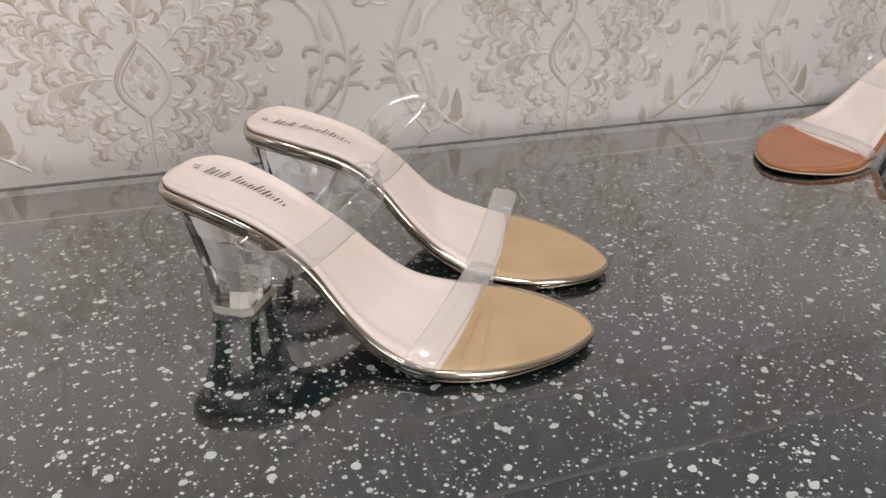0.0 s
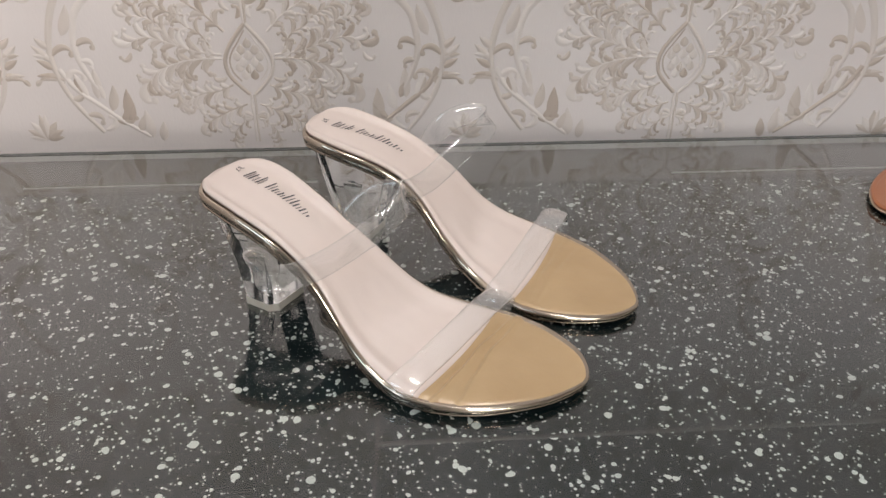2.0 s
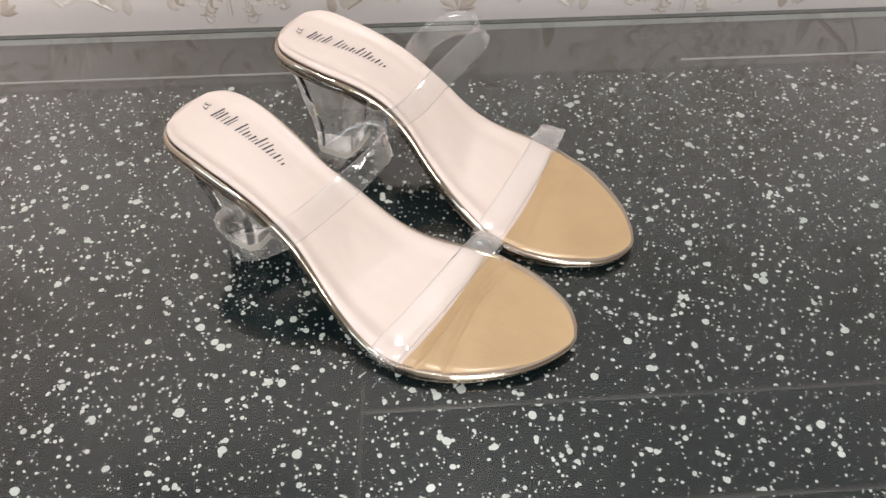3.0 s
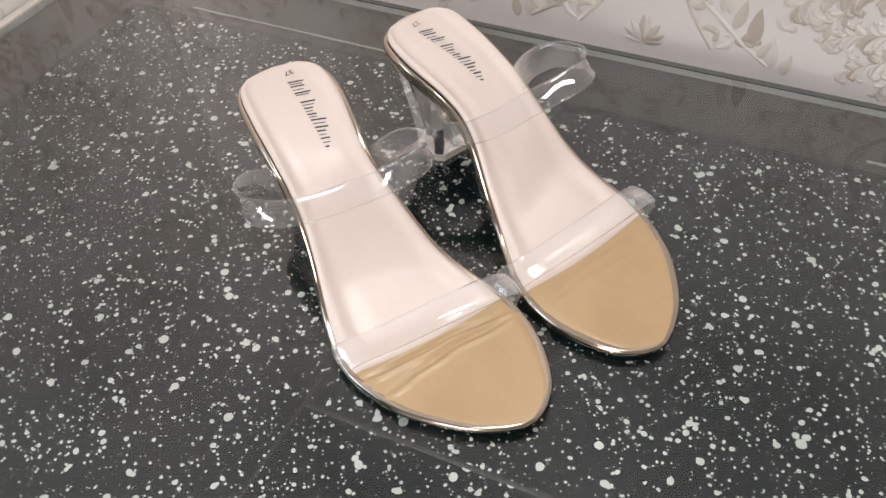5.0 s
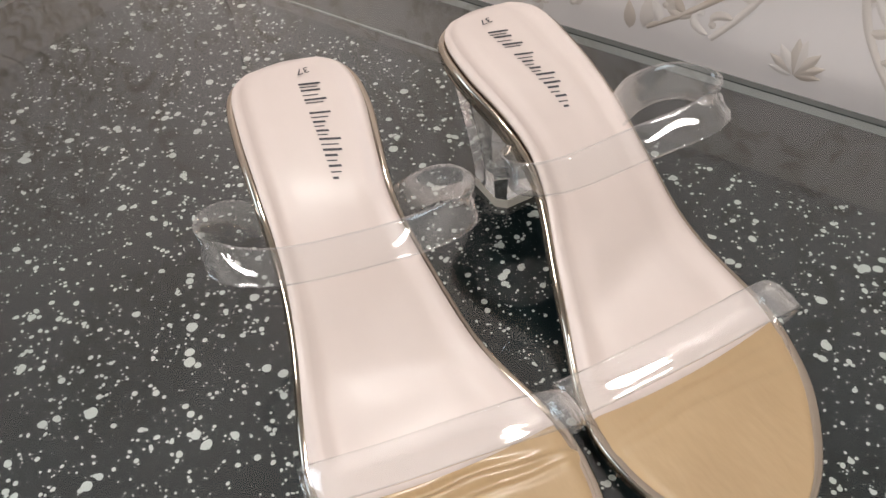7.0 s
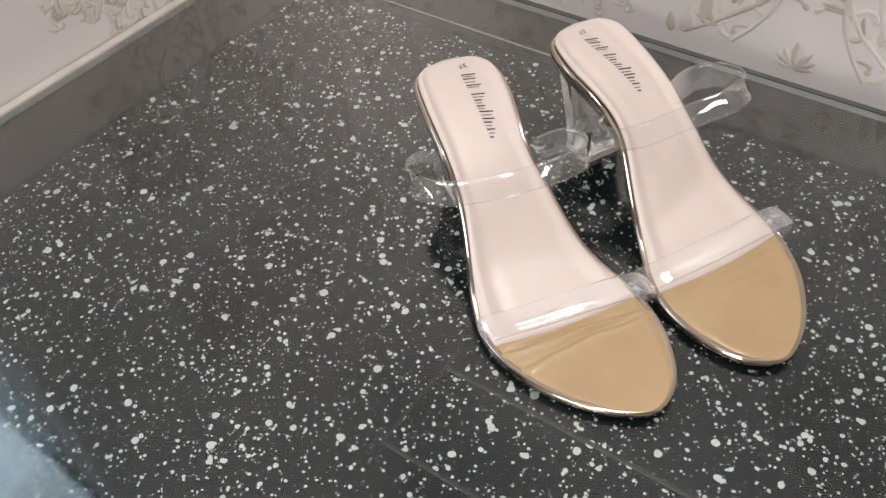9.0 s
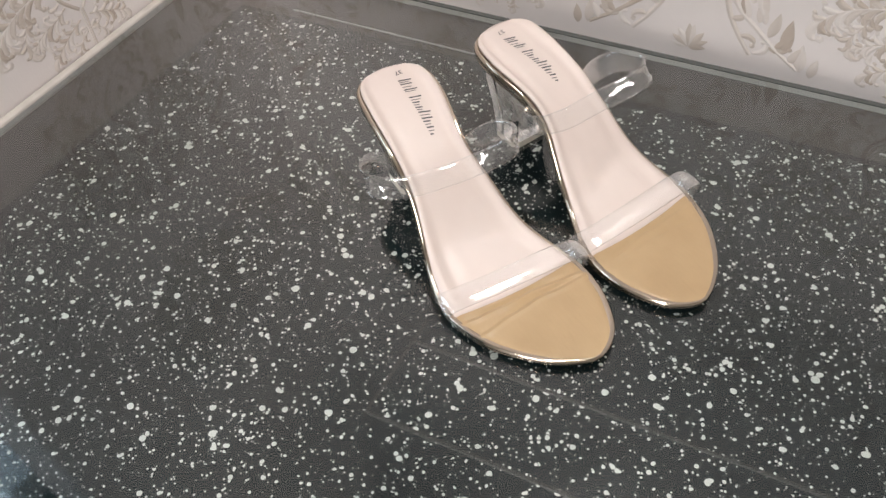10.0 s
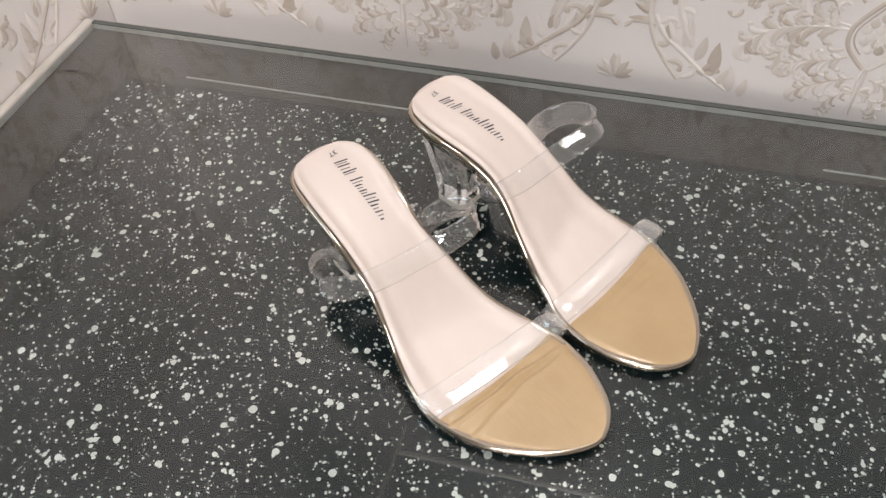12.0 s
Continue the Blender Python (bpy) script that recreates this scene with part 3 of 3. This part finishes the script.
def medallion_half(r):
    """Half of the damask medallion, about the heart of its pine cone, in millimetres: vesica, cone scales, acanthus arms."""
    mm = lambda pts: [(x / 1000, z / 1000) for x, z in pts]
    r.stem(mm([(0, 30), (6, 23), (15, 10), (18, 0), (16, -10), (9, -19), (2, -26)]), 0.0034, 0.0030)
    r.stem(mm([(1, 25), (6, 17), (12.5, 7), (14.5, 0), (12.5, -8), (7, -15)]), 0.0012, 0.0012)
    for x, z in ((0, 11), (5.2, 6), (0, 1.5), (8.6, 1), (4.8, -4), (0, -9), (7.6, -8), (3.4, -14)):
        r.leaf(x / 1000, z / 1000, 90, 0.0082, 0.0062)
    arms = (
        ([(20, 3), (36, 3), (54, 0), (70, -7), (80, -17)], 7, 16, -1),
        ([(20, 6), (40, 9), (60, 16), (76, 20), (86, 16)], 7, 14, 1),
        ([(16, 24), (28, 36), (42, 46), (56, 58), (58, 76)], 6, 14, 1),
        ([(14, -18), (26, -23), (38, -25), (50, -30)], 6, 12, -1),
        ([(5, -34), (16, -38), (28, -44), (38, -50)], 5, 11, -1),
        ([(44, 36), (58, 40), (70, 50), (76, 64), (82, 74)], 7, 11, -1),
        ([(18, 46), (26, 60), (28, 76), (40, 90), (38, 104)], 7, 12, 1),
        ([(52, 14), (62, 26), (72, 34), (86, 36)], 5, 11, 1),
        ([(48, -2), (52, -14), (58, -26), (56, -34)], 5, 11, -1),
        ([(28, 12), (34, 22), (44, 28), (50, 34)], 4, 10, 1),
        ([(6, 62), (10, 78), (14, 92), (10, 108)], 6, 10, -1),
        ([(56, 74), (64, 86), (60, 100)], 4, 10, 1),
    )
    for knots, lobes, size, side in arms:
        r.acanthus(mm(knots), lobes, size / 1000, side)
    for x, z, angle, length, curl in ((6, 34, 140, 14, -250), (10, 40, 20, 15, 250), (24, 48, -20, 14, 240), (60, 8, -60, 16, -250), (88, 8, -80, 14, 250),
                                      (70, -18, -100, 15, -240), (40, -34, -60, 13, -240), (18, -12, -40, 15, 240), (66, 62, 20, 15, 240), (78, 44, 0, 15, 250)):
        r.hook(x / 1000, z / 1000, angle, length / 1000, curl, 0.0040)
    for angle, length in ((90, 19), (68, 17), (44, 14), (16, 11)):
        r.leaf(0.0006, 0.046, angle, length / 1000, 0.0056, -14)
    r.stem(mm([(0.4, 30), (1.2, 40), (0.5, 48)]), 0.0022, 0.0030)
    r.stem(mm([(1, -26), (1.6, -36), (1, -46), (1.4, -66)]), 0.0022, 0.0014)
    r.acanthus(mm([(2, -46), (10, -50), (17, -58), (18, -66)]), 4, 0.0075, -1)
    for angle, curl in ((60, -200), (20, -220), (-40, 200)):
        r.hook(0.002, -0.045, angle, 0.011, curl, 0.0034)


def vine_half(r):
    """The scrolling vine beside the axis between two medallions; z = 0 is the table's height."""
    r.stem([(0.040, 0.128), (0.028, 0.108), (0.020, 0.084), (0.0185, 0.066), (0.024, 0.042), (0.034, 0.024), (0.046, 0.008)], 0.0060, 0.0034)
    r.stem([(0.055, 0.116), (0.044, 0.104), (0.039, 0.088), (0.038, 0.072), (0.043, 0.056), (0.049, 0.044)], 0.0056, 0.0044)
    r.hook(0.054, 0.115, 38, 0.046, -265, 0.0072)
    r.stem([(0.022, 0.060), (0.032, 0.044), (0.048, 0.030), (0.062, 0.018), (0.082, 0.004)], 0.0046, 0.0030)
    r.stem([(0.040, 0.128), (0.060, 0.146), (0.072, 0.170), (0.066, 0.205), (0.044, 0.235)], 0.0056, 0.0046)
    for x, z, angle, length, width, bend in (
            (0.047, 0.036, 84, 0.025, 0.0078, 10), (0.070, 0.016, 95, 0.028, 0.0092, -10), (0.056, 0.026, 70, 0.022, 0.0075, 20), (0.084, 0.003, 100, 0.024, 0.0085, -8),
            (0.030, 0.086, 62, 0.025, 0.0080, 20), (0.040, 0.038, 120, 0.022, 0.0065, -20), (0.036, 0.040, 105, 0.015, 0.0060, 0), (0.036, 0.124, 74, 0.030, 0.0088, -20),
            (0.044, 0.128, 30, 0.026, 0.0080, 25), (0.018, 0.066, 130, 0.018, 0.0058, 10), (0.020, 0.060, 150, 0.015, 0.0056, 0), (0.022, 0.052, 158, 0.018, 0.0050, 30)):
        r.leaf(x, z, angle, length, width, bend)
    for x, z, angle, length, width, bend in (
            (0.020, 0.076, 150, 0.014, 0.0055, -20), (0.019, 0.070, 172, 0.014, 0.0052, 10), (0.021, 0.055, 185, 0.016, 0.0056, 20), (0.062, 0.018, 40, 0.018, 0.0062, 20),
            (0.074, 0.008, 60, 0.018, 0.0066, 10), (0.092, 0.000, 85, 0.017, 0.0070, -6), (0.052, 0.036, 110, 0.016, 0.0056, -16), (0.064, 0.150, 20, 0.022, 0.0070, 30), (0.070, 0.172, 160, 0.022, 0.0070, -20)):
        r.leaf(x, z, angle, length, width, bend)
    r.hook(0.030, 0.050, 160, 0.030, 95, 0.0046)
    for x, z, angle, length, curl in ((0.0195, 0.070, 60, 0.024, -250), (0.024, 0.048, 70, 0.026, -240), (0.039, 0.078, 50, 0.020, -260), (0.040, 0.066, 20, 0.013, -240),
                                      (0.026, 0.036, -10, 0.016, 210), (0.036, 0.022, 20, 0.018, -230), (0.048, 0.010, 10, 0.020, 250), (0.058, 0.018, -20, 0.018, 120)):
        r.hook(x, z, angle, length, curl, 0.0052)


def palmette_half(r):
    """The small lotus on the axis, and the drop above it."""
    for angle, length, width in ((90, 0.021, 0.0072), (62, 0.018, 0.0068), (36, 0.016, 0.0060), (12, 0.013, 0.0050)):
        r.leaf(0.0004, 0.002, angle, length, width, -10)
    r.hook(0.001, 0.114, -30, 0.020, 230, 0.0030)
    r.hook(0.001, 0.122, 20, 0.020, -240, 0.0030)
    r.leaf(0.0, 0.112, 90, 0.012, 0.0050)


CELL, AXIS, HEART = 0.334, -0.0195, 0.065
motifs = [(mirrored(medallion_half).mesh("damask_medallion"), 0.0, HEART), (mirrored(vine_half).mesh("damask_vine"), CELL / 2, 0.0), (mirrored(palmette_half).mesh("damask_palmette"), CELL / 2, 0.0)]
walls = {o.name: o for o in scene.objects}


def hang(wall, place):
    for me, dx, dz in motifs:
        for row in range(2):
            ob = new(me.name, me)
            ob.parent = walls[wall]
            ob.matrix_world = place(dx, dz + row * 0.265)


for k in range(-1, 4):
    hang("wall_back", lambda dx, dz, k=k: pose(AXIS + k * CELL + dx, WALL_Y, dz))
for me, dy, dz in ((motifs[0][0], 0.195, HEART), (motifs[1][0], 0.03, 0.0), (motifs[2][0], 0.03, 0.0)):
    for row in range(2):
        ob = new(me.name, me)
        ob.parent = left_wall
        ob.matrix_world = pose(WALL_X, WALL_Y - dy, dz + row * 0.265, 0, 0, 90)
